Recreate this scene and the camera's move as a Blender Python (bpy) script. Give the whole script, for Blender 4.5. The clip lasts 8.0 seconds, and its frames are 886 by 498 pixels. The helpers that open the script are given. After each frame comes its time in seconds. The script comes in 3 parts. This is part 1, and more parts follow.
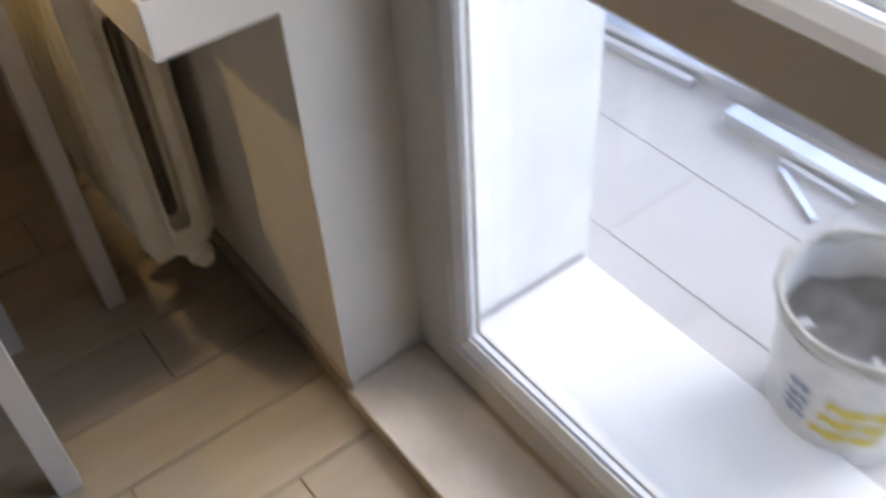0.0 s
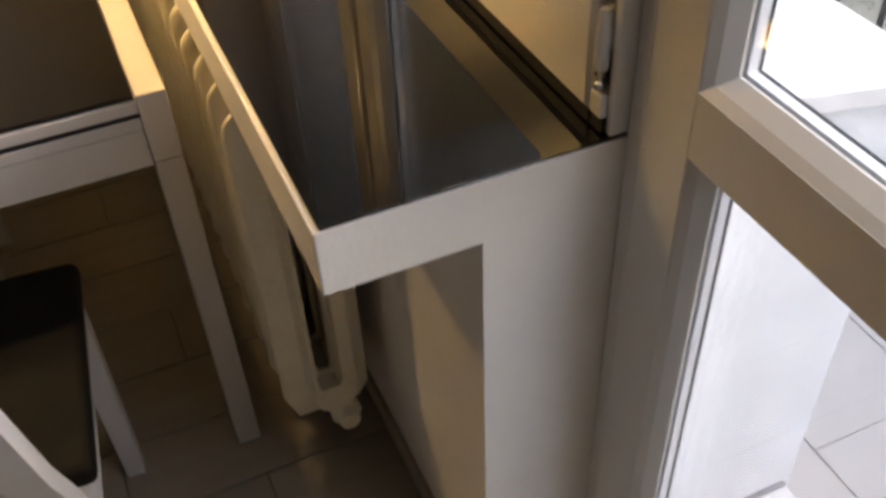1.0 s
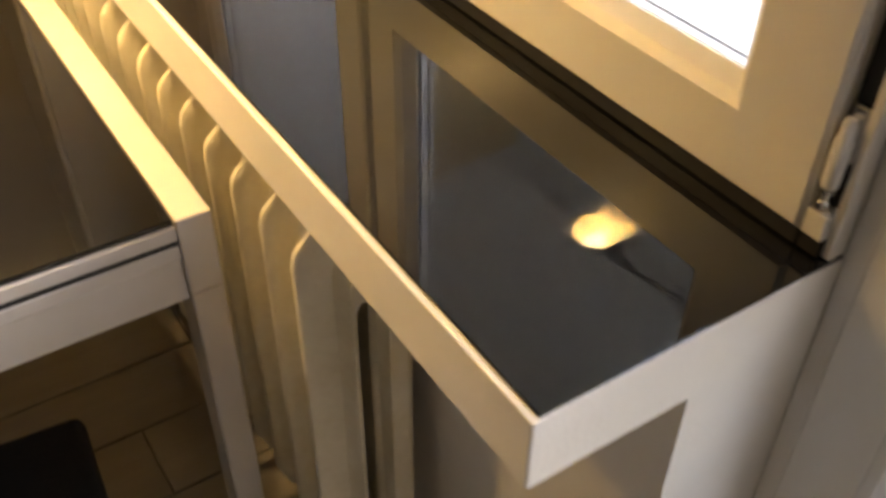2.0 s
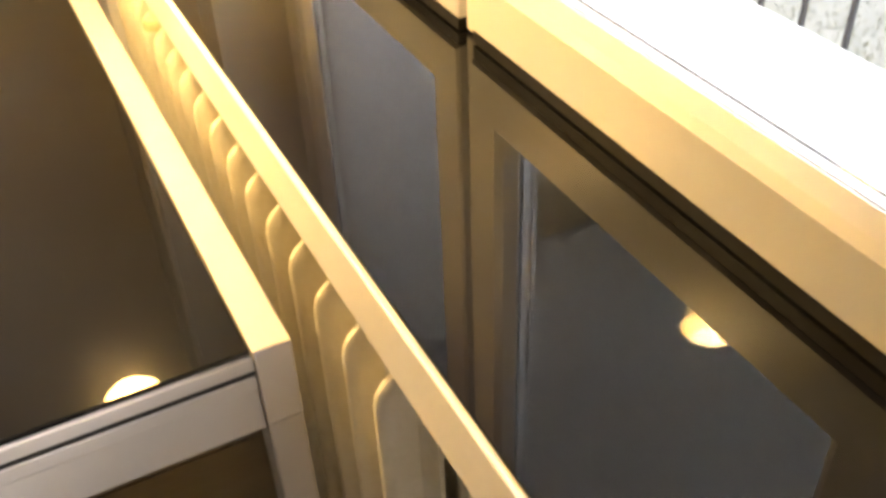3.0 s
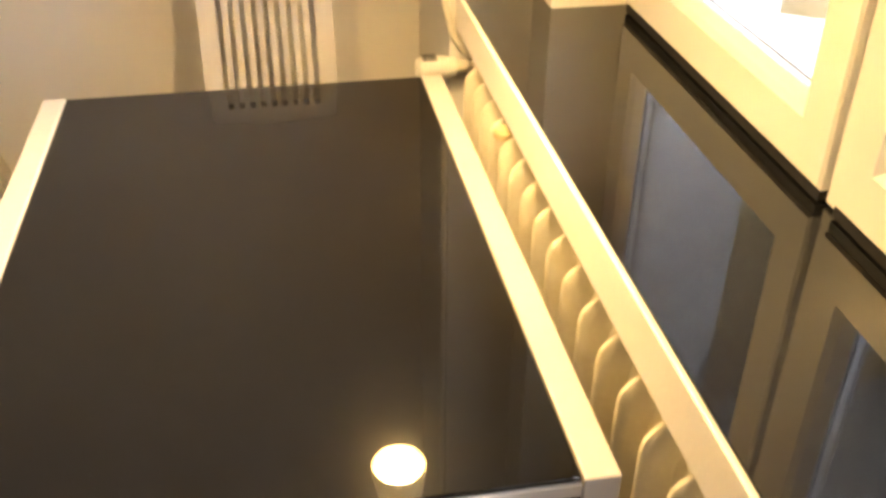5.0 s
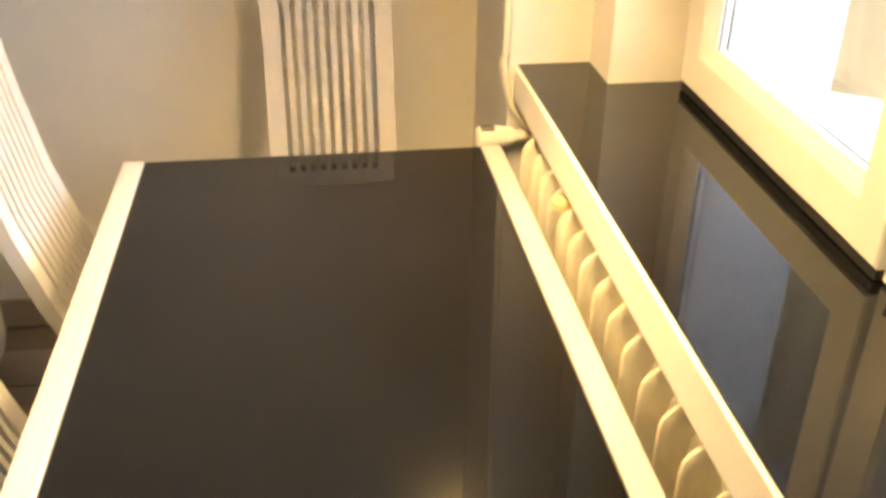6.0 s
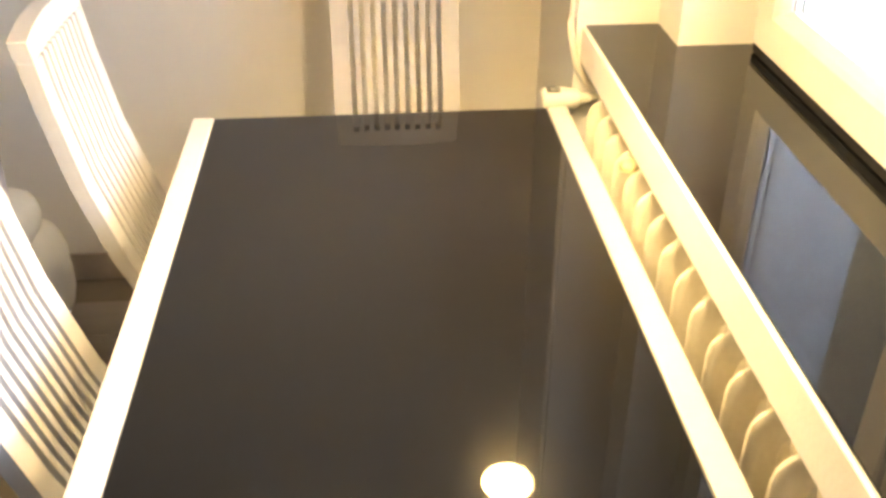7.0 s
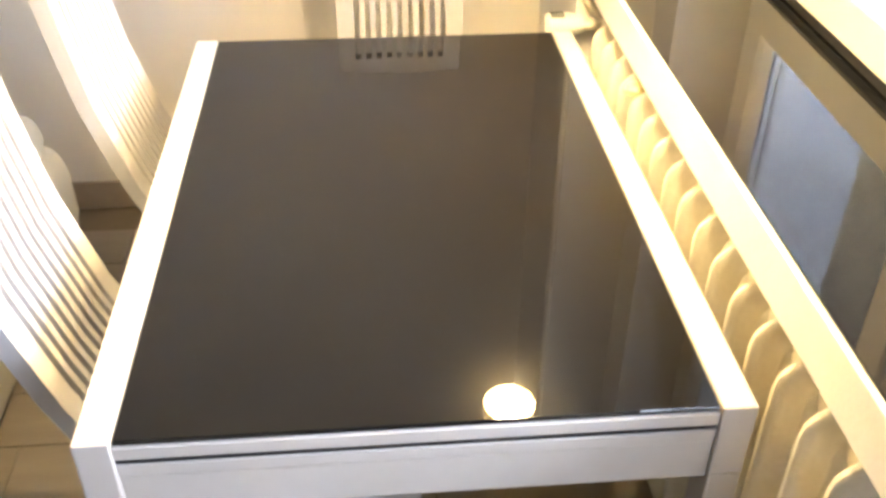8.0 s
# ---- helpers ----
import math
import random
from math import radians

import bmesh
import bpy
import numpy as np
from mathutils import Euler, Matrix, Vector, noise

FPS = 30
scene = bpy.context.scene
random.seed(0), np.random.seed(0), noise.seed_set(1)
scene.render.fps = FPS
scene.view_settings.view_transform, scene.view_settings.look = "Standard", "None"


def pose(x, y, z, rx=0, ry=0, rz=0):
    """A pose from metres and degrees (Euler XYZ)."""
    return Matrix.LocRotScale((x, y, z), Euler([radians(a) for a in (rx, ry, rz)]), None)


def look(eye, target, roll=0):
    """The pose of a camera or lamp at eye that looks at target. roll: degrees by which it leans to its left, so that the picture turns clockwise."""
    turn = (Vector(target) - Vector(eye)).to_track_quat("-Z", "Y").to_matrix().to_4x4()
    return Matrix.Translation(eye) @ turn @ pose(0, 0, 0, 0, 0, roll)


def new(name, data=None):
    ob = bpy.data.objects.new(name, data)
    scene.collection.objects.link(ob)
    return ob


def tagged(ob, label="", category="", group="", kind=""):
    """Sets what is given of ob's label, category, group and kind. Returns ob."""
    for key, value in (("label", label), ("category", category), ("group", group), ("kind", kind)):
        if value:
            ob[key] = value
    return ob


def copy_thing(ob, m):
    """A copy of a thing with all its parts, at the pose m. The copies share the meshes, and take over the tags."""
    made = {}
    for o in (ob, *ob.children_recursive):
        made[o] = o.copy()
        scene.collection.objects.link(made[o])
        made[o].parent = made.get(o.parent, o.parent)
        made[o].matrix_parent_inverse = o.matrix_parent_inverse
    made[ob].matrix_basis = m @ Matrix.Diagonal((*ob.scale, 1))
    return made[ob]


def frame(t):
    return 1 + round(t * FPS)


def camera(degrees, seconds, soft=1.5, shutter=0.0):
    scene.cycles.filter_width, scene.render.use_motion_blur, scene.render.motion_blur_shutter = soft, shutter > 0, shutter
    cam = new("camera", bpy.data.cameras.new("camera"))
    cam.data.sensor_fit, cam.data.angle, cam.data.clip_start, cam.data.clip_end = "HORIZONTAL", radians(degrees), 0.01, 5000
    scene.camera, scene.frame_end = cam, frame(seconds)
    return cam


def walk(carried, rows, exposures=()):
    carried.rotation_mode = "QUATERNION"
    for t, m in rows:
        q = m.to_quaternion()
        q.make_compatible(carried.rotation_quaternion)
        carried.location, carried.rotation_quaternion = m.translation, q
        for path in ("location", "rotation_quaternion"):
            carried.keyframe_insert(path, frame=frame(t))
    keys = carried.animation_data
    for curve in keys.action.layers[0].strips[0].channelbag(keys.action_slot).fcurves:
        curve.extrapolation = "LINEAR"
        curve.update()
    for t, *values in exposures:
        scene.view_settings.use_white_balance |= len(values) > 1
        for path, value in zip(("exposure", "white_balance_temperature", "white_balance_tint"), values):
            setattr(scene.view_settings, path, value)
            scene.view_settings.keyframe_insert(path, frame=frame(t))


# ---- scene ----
cam = camera(50.0, 8.0, soft=3.2, shutter=0.4)
PATH = [
    (0, (-0.275, -0.952, 1.362), (0.536, 0.222, -0.038), -3.9),
    (0.5, (-0.168, -0.738, 1.39), (0.473, 0.604, 0.053), -3.5),
    (1, (-0.131, -0.626, 1.396), (0.425, 0.741, 0.046), -2.9),
    (1.2, (-0.156, -0.578, 1.388), (0.458, 0.794, 0.068), -2.5),
    (2.3, (-0.299, -0.226, 1.362), (0.56, 1.021, 0.055), 1.3),
    (2.5, (-0.284, -0.196, 1.362), (0.543, 1.064, 0.048), 0.5),
    (3, (-0.211, -0.2, 1.38), (0.468, 1.211, 0.135), -2.5),
    (3.5, (-0.217, -0.191, 1.396), (0.441, 1.279, 0.21), -1.3),
    (4, (-0.272, -0.181, 1.428), (0.272, 1.363, 0.279), -1.0),
    (4.5, (-0.326, -0.174, 1.444), (0.067, 1.44, 0.331), -0.4),
    (5, (-0.358, -0.168, 1.46), (-0.062, 1.481, 0.368), 0.4),
    (5.2, (-0.37, -0.17, 1.478), (-0.08, 1.5, 0.415), 0.7),
    (6.3, (-0.428, -0.205, 1.506), (-0.23, 1.522, 0.516), 0.2),
    (6.5, (-0.436, -0.204, 1.507), (-0.272, 1.514, 0.495), -0.1),
    (7, (-0.442, -0.21, 1.5), (-0.31, 1.484, 0.444), 0.0),
    (7.5, (-0.451, -0.218, 1.49), (-0.317, 1.432, 0.367), -0.0),
    (8, (-0.465, -0.241, 1.478), (-0.325, 1.385, 0.322), 0.4),
]
walk(cam, [(t, look(eye, target, roll)) for t, eye, target, roll in PATH],
     exposures=[(0, 1.96, 6300, 17), (0.5, 1.76, 6500, 18), (1.2, 1.7, 6900, 19), (2.3, 2.5, 7100, 17), (3.5, 2.76, 6900, 16), (4.5, 2.6, 6750, 17), (5.2, 2.56, 6600, 17), (6.5, 2.74, 6050, 14), (8, 3.36, 5600, 14)])

# ---- world and lights ----
world = bpy.data.worlds.new("sky")
world.use_nodes = True
scene.world = world
wn = world.node_tree.nodes
sky = wn.new("ShaderNodeTexSky")
sky.sky_type = "NISHITA"
sky.sun_disc = False
sky.sun_elevation, sky.sun_rotation = radians(30), radians(101)
wn["Background"].inputs["Strength"].default_value = 0.15
world.node_tree.links.new(sky.outputs[0], wn["Background"].inputs["Color"])
sun = new("sun", bpy.data.lights.new("sun", "SUN"))
sun.data.energy, sun.data.angle, sun.data.color = 0.9, radians(28), (0.93, 0.96, 1.0)
sun.matrix_world = look((6, -1.17, 3.53), (0, 0, 0))
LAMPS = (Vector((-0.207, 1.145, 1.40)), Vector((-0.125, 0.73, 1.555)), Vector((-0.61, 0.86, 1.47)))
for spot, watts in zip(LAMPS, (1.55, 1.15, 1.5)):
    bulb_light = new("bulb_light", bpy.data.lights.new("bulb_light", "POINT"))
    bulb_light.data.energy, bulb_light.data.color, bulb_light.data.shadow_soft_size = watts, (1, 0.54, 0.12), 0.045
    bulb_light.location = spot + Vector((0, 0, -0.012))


# fill lamp added outside the door's upper half, strengthens sky light on the parapet
door_fill = new("door_fill", bpy.data.lights.new("door_fill", "AREA"))
door_fill.data.shape, door_fill.data.size, door_fill.data.size_y = "RECTANGLE", 0.70, 0.62
door_fill.data.energy, door_fill.data.color = 2.1, (0.94, 0.97, 1.0)
door_fill.matrix_world = look((0.46, -0.49, 1.74), (-0.6, -0.49, 1.20))


# ---- materials ----
def mat(name, base, rough=0.5, metal=0.0, vary=0.1, scale=8.0, bump=0.0, bump_scale=60.0, coat=0.0, tint=None, ior=1.5, piece=0.0, stretch=(1, 1, 1)):
    """A surface: base colour broken by two scales of noise, fine relief, and a per-piece shift."""
    m = bpy.data.materials.new(name)
    m.use_nodes = True
    n, l = m.node_tree.nodes, m.node_tree.links
    b = n["Principled BSDF"]
    b.inputs["Roughness"].default_value, b.inputs["Metallic"].default_value = rough, metal
    b.inputs["IOR"].default_value, b.inputs["Coat Weight"].default_value = ior, coat
    co = n.new("ShaderNodeTexCoord")
    mp = n.new("ShaderNodeMapping")
    mp.inputs["Scale"].default_value = stretch
    l.new(co.outputs["Object"], mp.inputs["Vector"])
    a = n.new("ShaderNodeTexNoise")
    a.inputs["Scale"].default_value, a.inputs["Detail"].default_value = scale, 6
    c = n.new("ShaderNodeTexNoise")
    c.inputs["Scale"].default_value, c.inputs["Detail"].default_value = scale * 7, 4
    l.new(mp.outputs[0], a.inputs["Vector"])
    l.new(mp.outputs[0], c.inputs["Vector"])
    s = n.new("ShaderNodeMath")
    s.operation = "MULTIPLY_ADD"
    s.inputs[1].default_value = 0.35
    l.new(c.outputs["Fac"], s.inputs[0])
    l.new(a.outputs["Fac"], s.inputs[2])
    src = s.outputs[0]
    if piece:
        info = n.new("ShaderNodeObjectInfo")
        q = n.new("ShaderNodeMath")
        q.operation = "MULTIPLY_ADD"
        q.inputs[1].default_value = piece
        l.new(info.outputs["Random"], q.inputs[0])
        l.new(src, q.inputs[2])
        src = q.outputs[0]
    r = n.new("ShaderNodeMapRange")
    r.inputs["From Min"].default_value, r.inputs["From Max"].default_value = 0.35, 1.0 + piece
    l.new(src, r.inputs["Value"])
    mix = n.new("ShaderNodeMix")
    mix.data_type = "RGBA"
    dark = tint or tuple(v * (1 - 2 * vary) for v in base)
    mix.inputs["A"].default_value = (*dark, 1)
    mix.inputs["B"].default_value = (*(min(1, v * (1 + 0.5 * vary)) for v in base), 1)
    l.new(r.outputs[0], mix.inputs["Factor"])
    l.new(mix.outputs["Result"], b.inputs["Base Color"])
    if vary > 0.02:
        rr = n.new("ShaderNodeMapRange")
        rr.inputs["To Min"].default_value, rr.inputs["To Max"].default_value = max(0.01, rough * 0.85), min(1, rough * 1.15)
        l.new(c.outputs["Fac"], rr.inputs["Value"])
        l.new(rr.outputs[0], b.inputs["Roughness"])
    if bump:
        t = n.new("ShaderNodeTexNoise")
        t.inputs["Scale"].default_value, t.inputs["Detail"].default_value = bump_scale, 5
        l.new(mp.outputs[0], t.inputs["Vector"])
        u = n.new("ShaderNodeBump")
        u.inputs["Strength"].default_value, u.inputs["Distance"].default_value = bump, 0.004
        l.new(t.outputs["Fac"], u.inputs["Height"])
        l.new(u.outputs[0], b.inputs["Normal"])
    return m


def glass_mat():
    m = bpy.data.materials.new("window_glass")
    m.use_nodes = True
    n, l = m.node_tree.nodes, m.node_tree.links
    n.remove(n["Principled BSDF"])
    f, p, a, t, g, x = (n.new("ShaderNode" + k) for k in ("LayerWeight", "Math", "Math", "BsdfTransparent", "BsdfGlossy", "MixShader"))
    f.inputs["Blend"].default_value = 0.5
    p.operation, p.inputs[1].default_value = "POWER", 5
    a.operation, a.inputs[1].default_value, a.inputs[2].default_value = "MULTIPLY_ADD", 0.955, 0.045
    t.inputs["Color"].default_value = (0.985, 0.99, 0.988, 1)
    g.inputs["Roughness"].default_value = 0.0
    l.new(f.outputs["Facing"], p.inputs[0])
    l.new(p.outputs[0], a.inputs[0])
    l.new(a.outputs[0], x.inputs[0])
    l.new(t.outputs[0], x.inputs[1])
    l.new(g.outputs[0], x.inputs[2])
    l.new(x.outputs[0], n["Material Output"].inputs["Surface"])
    return m


def glow_mat(name, color, strength):
    m = bpy.data.materials.new(name)
    m.use_nodes = True
    b = m.node_tree.nodes["Principled BSDF"]
    b.inputs["Emission Color"].default_value, b.inputs["Emission Strength"].default_value = (*color, 1), strength
    return m


WALL = mat("wall_paint", (0.78, 0.76, 0.715), 0.75, vary=0.03, scale=3, bump=0.12, bump_scale=180)
# unseen walls kept dark taupe so little light bounces into the room
TAUPE = mat("taupe_dimmed", (0.25, 0.232, 0.21), 0.8, vary=0.05, scale=3)
# grey instead of white, so the ceiling bounces and reflects less light
CEIL = mat("ceiling_dimmed", (0.29, 0.287, 0.283), 0.8, vary=0.03, scale=3)
PLASTER = mat("parapet_plaster", (0.86, 0.83, 0.78), 0.75, vary=0.05, scale=5, bump=0.15, bump_scale=120)
STUCCO = mat("outdoor_stucco", (0.86, 0.885, 0.93), 0.85, vary=0.08, scale=9, bump=0.45, bump_scale=110)
OCHRE = mat("facade_render", (0.50, 0.38, 0.20), 0.85, vary=0.10, scale=4, bump=0.4, bump_scale=90)
SOFFIT = mat("soffit_paint", (0.74, 0.74, 0.72), 0.85, vary=0.08, scale=4, bump=0.2, bump_scale=50)
SOFFIT_OLD = mat("soffit_flaked", (0.72, 0.72, 0.69), 0.9, vary=0.28, scale=14, bump=0.8, bump_scale=45)
CRACK = mat("crack_dirt", (0.02, 0.018, 0.016), 0.95, vary=0.2)
PVC = mat("white_pvc", (0.72, 0.71, 0.68), 0.32, vary=0.02, scale=4)
LACQUER = mat("white_lacquer", (0.80, 0.78, 0.74), 0.4, vary=0.03, scale=5)
WOOD_W = mat("white_painted_wood", (0.54, 0.508, 0.475), 0.45, vary=0.05, scale=6, bump=0.08, bump_scale=70, stretch=(1, 1, 1))
CHAIR_W = mat("chair_white_paint", (0.54, 0.527, 0.515), 0.42, vary=0.03, scale=8)
BLACK_TOP = mat("black_polished_stone", (0.006, 0.006, 0.007), 0.012, vary=0.0, ior=1.6)
BLACK_GLASS = mat("black_glass", (0.008, 0.0075, 0.0075), 0.02, vary=0.0, ior=1.52)
SEAT_BLACK = mat("black_leatherette", (0.006, 0.0055, 0.005), 0.7, vary=0.2, scale=30, bump=0.3, bump_scale=250, ior=1.25)
# grey of the glazing seals, also of the painted shade at the door sill
SEAL_SHADE = mat("grey_seal_and_shade", (0.30, 0.31, 0.33), 0.5, vary=0.05)
# black for rubber seals and for the shade painted into gaps and slots
GASKET_SHADE = mat("black_rubber_and_shade", (0.012, 0.012, 0.013), 0.6, vary=0.1)
RADIATOR = mat("cream_radiator_enamel", (0.82, 0.78, 0.66), 0.42, vary=0.09, scale=12, bump=0.3, bump_scale=40, tint=(0.64, 0.58, 0.42))
RUSTY = mat("aged_plug", (0.68, 0.56, 0.30), 0.5, vary=0.15, scale=30)
PIPE = mat("pipe_paint", (0.76, 0.72, 0.62), 0.45, vary=0.05)
VALVE = mat("valve_plastic", (0.8, 0.78, 0.72), 0.4, vary=0.02)
CHROME = mat("brushed_steel", (0.62, 0.63, 0.65), 0.25, metal=1.0, vary=0.05)
ALU = mat("aluminium_profile", (0.72, 0.73, 0.75), 0.3, metal=0.9, vary=0.08, scale=12)
SPACER = mat("glazing_spacer", (0.74, 0.76, 0.80), 0.35, metal=0.25, vary=0.03)
FLOOR_T = mat("wood_look_tile", (0.33, 0.285, 0.228), 0.42, vary=0.10, scale=5, bump=0.1, bump_scale=40, piece=0.10, stretch=(0.6, 5, 1))
GROUT = mat("grout", (0.22, 0.18, 0.135), 0.9, vary=0.1)
SKIRT = mat("skirting_tile", (0.40, 0.34, 0.27), 0.5, vary=0.12, scale=8)
THRESH = mat("threshold_stone", (0.62, 0.56, 0.48), 0.45, vary=0.12, scale=9)
TILE_OUT = mat("pale_balcony_tile", (0.46, 0.45, 0.44), 0.45, vary=0.07, scale=5, piece=0.12)
GROUT_OUT = mat("grey_grout", (0.25, 0.25, 0.26), 0.9, vary=0.1)
SHEET = mat("white_sheet_metal", (0.74, 0.75, 0.77), 0.35, vary=0.03)
RAIL = mat("dark_iron", (0.045, 0.045, 0.05), 0.5, vary=0.2, scale=30)
GRASS = mat("grass_blades", (0.34, 0.335, 0.24), 0.8, vary=0.2, scale=3, tint=(0.30, 0.285, 0.21))
EARTH = mat("leafy_ground", (0.36, 0.345, 0.28), 0.95, vary=0.25, scale=2.5, bump=0.4, bump_scale=30, tint=(0.30, 0.285, 0.225))
BUCKET = mat("white_plastic_bucket", (0.62, 0.62, 0.61), 0.4, vary=0.2, scale=11, tint=(0.36, 0.36, 0.355))
YELLOW = mat("yellow_print", (0.50, 0.40, 0.02), 0.5, vary=0.05)
INK = mat("grey_print", (0.16, 0.20, 0.30), 0.5, vary=0.05)
MORTAR = mat("dried_mortar", (0.16, 0.155, 0.15), 0.9, vary=0.3, scale=20, bump=0.8, bump_scale=40)
CRUST = mat("pale_mortar_crust", (0.46, 0.45, 0.42), 0.9, vary=0.25, scale=25, bump=0.9, bump_scale=50, tint=(0.22, 0.215, 0.20))
CREAM = mat("cream_upholstery", (0.62, 0.58, 0.47), 0.7, vary=0.06, scale=10, bump=0.1, bump_scale=200)
PLUSH = mat("grey_plush", (0.42, 0.38, 0.35), 0.95, vary=0.2, scale=25, bump=0.8, bump_scale=120)
for m in (BLACK_GLASS,):
    b = m.node_tree.nodes["Principled BSDF"]
    b.inputs["Coat Weight"].default_value, b.inputs["Coat Roughness"].default_value = 0.05, 0.2
GLASS = glass_mat()
BULB = glow_mat("bulb_glow", (1, 0.74, 0.34), 70)
SHADE = mat("lamp_shade_metal", (0.7, 0.62, 0.42), 0.35, vary=0.05)


# ---- mesh helpers ----
def mesh_object(name, bm, material, smooth=False):
    me = bpy.data.meshes.new(name)
    bmesh.ops.recalc_face_normals(bm, faces=bm.faces)
    bm.to_mesh(me)
    bm.free()
    me.materials.append(material)
    if smooth:
        me.polygons.foreach_set("use_smooth", [True] * len(me.polygons))
        me.set_sharp_from_angle(angle=radians(38))
    return new(name, me)


def part(name, bm, material, parent, label="", smooth=False):
    ob = mesh_object(name, bm, material, smooth)
    ob.parent = parent
    if label:
        tagged(ob, label)
    return ob


def box(x0, x1, y0, y1, z0, z1, bevel=0.0, seg=2, bm=None):
    bm = bm or bmesh.new()
    v = [bm.verts.new((x, y, z)) for x in (x0, x1) for y in (y0, y1) for z in (z0, z1)]
    fs = [bm.faces.new([v[i] for i in q]) for q in ((0, 1, 3, 2), (4, 6, 7, 5), (0, 4, 5, 1), (2, 3, 7, 6), (0, 2, 6, 4), (1, 5, 7, 3))]
    if bevel:
        es = list({e for f in fs for e in f.edges})
        bmesh.ops.bevel(bm, geom=es, offset=bevel, segments=seg, affect="EDGES", profile=0.5)
    return bm


def extrude_poly(points, axis, a0, a1, bevel=0.0, bm=None, hole=None):
    """A closed outline in the plane across axis, drawn out from a0 to a1. Outline (u, v): axis y -> (x, z); axis x -> (y, z); axis z -> (x, y)."""
    bm = bm or bmesh.new()
    at = {"y": lambda u, v, a: (u, a, v), "x": lambda u, v, a: (a, u, v), "z": lambda u, v, a: (u, v, a)}[axis]
    lo = [bm.verts.new(at(u, v, a0)) for u, v in points]
    hi = [bm.verts.new(at(u, v, a1)) for u, v in points]
    k = len(points)
    for i in range(k):
        bm.faces.new((lo[i], lo[(i + 1) % k], hi[(i + 1) % k], hi[i]))
    if hole:
        lh = [bm.verts.new(at(u, v, a0)) for u, v in hole]
        hh = [bm.verts.new(at(u, v, a1)) for u, v in hole]
        for i in range(len(hole)):
            bm.faces.new((lh[i], lh[(i + 1) % len(hole)], hh[(i + 1) % len(hole)], hh[i]))
        for ring, inner in ((lo, lh), (hi, hh)):
            es = [bm.edges.get((r[i], r[(i + 1) % len(r)])) for r in (ring, inner) for i in range(len(r))]
            bmesh.ops.triangle_fill(bm, edges=es, use_beauty=True)
    else:
        f0, f1 = bm.faces.new(lo), bm.faces.new(hi)
        if bevel:
            bmesh.ops.bevel(bm, geom=list(f0.edges) + list(f1.edges), offset=bevel, segments=3, affect="EDGES", profile=0.5)
    return bm


def lathe(profile, at=(0, 0, 0), seg=28, bm=None, axis="z"):
    """Turn (radius, height) pairs round an axis through at."""
    bm = bm or bmesh.new()
    rings = []
    for r, h in profile:
        ring = []
        for i in range(seg):
            a = 2 * math.pi * i / seg
            p = (r * math.cos(a), r * math.sin(a), h)
            if axis == "y":
                p = (p[0], p[2], p[1])
            elif axis == "x":
                p = (p[2], p[0], p[1])
            ring.append(bm.verts.new(Vector(p) + Vector(at)))
        rings.append(ring)
    for a, b in zip(rings, rings[1:]):
        for i in range(seg):
            bm.faces.new((a[i], a[(i + 1) % seg], b[(i + 1) % seg], b[i]))
    for ring in (rings[0], rings[-1]):
        bm.faces.new(ring)
    return bm


def tube(points, radius, seg=12, bm=None):
    """A round pipe along points."""
    bm = bm or bmesh.new()
    pts = [Vector(p) for p in points]
    rings = []
    up = Vector((0.31, 0.17, 0.93)).normalized()
    for i, p in enumerate(pts):
        d = (pts[min(i + 1, len(pts) - 1)] - pts[max(i - 1, 0)]).normalized()
        s = d.cross(up).normalized()
        w = s.cross(d)
        rings.append([bm.verts.new(p + radius * (math.cos(2 * math.pi * k / seg) * s + math.sin(2 * math.pi * k / seg) * w)) for k in range(seg)])
    for a, b in zip(rings, rings[1:]):
        for k in range(seg):
            bm.faces.new((a[k], a[(k + 1) % seg], b[(k + 1) % seg], b[k]))
    bm.faces.new(rings[0])
    bm.faces.new(rings[-1])
    return bm


def empty(name, at=(0, 0, 0)):
    ob = new(name)
    ob.location = at
    return ob


def structure(name, bm, material, label, category, parent=None):
    ob = mesh_object(name, bm, material)
    ob.parent = parent
    return tagged(ob, label, category, kind="structure")


# ---- plan ----
SILL_Z, SILL_Y1 = 0.848, 1.70        # top of the sill, its far end
WALL_X, FRAME_X, SASH_X, OUT_X = 0.166, 0.326, 0.293, 0.739
FAR_Y, LEFT_X, BACK_Y, CEIL_Z = 2.12, -4.2, -4.4, 2.6
REVEAL_Y = 1.565                    # far side of the window opening
DOOR_Y = -0.98                       # near side of the door opening
HEAD_Z = 2.20
BALC_Z, RAIL_X = -0.05, 1.60

# room shell
floor = structure("floor", box(LEFT_X - 0.2, 0.345, BACK_Y - 0.2, FAR_Y + 0.2, -0.20, -0.006), GROUT, "beige wood-look tiled floor with narrow joints", "floor")
structure("ceiling", box(LEFT_X - 0.2, OUT_X, BACK_Y - 0.2, FAR_Y + 0.2, CEIL_Z, CEIL_Z + 0.15), CEIL, "plain ceiling coloured grey to dim its bounced light", "ceiling")
structure("wall_north", box(LEFT_X, OUT_X, FAR_Y, FAR_Y + 0.2, -0.006, CEIL_Z), WALL, "off-white painted wall behind the table", "wall")
structure("wall_west", box(LEFT_X - 0.2, LEFT_X, BACK_Y, FAR_Y + 0.2, -0.006, CEIL_Z), TAUPE, "plain unseen wall, dark taupe to cut bounce light", "wall")
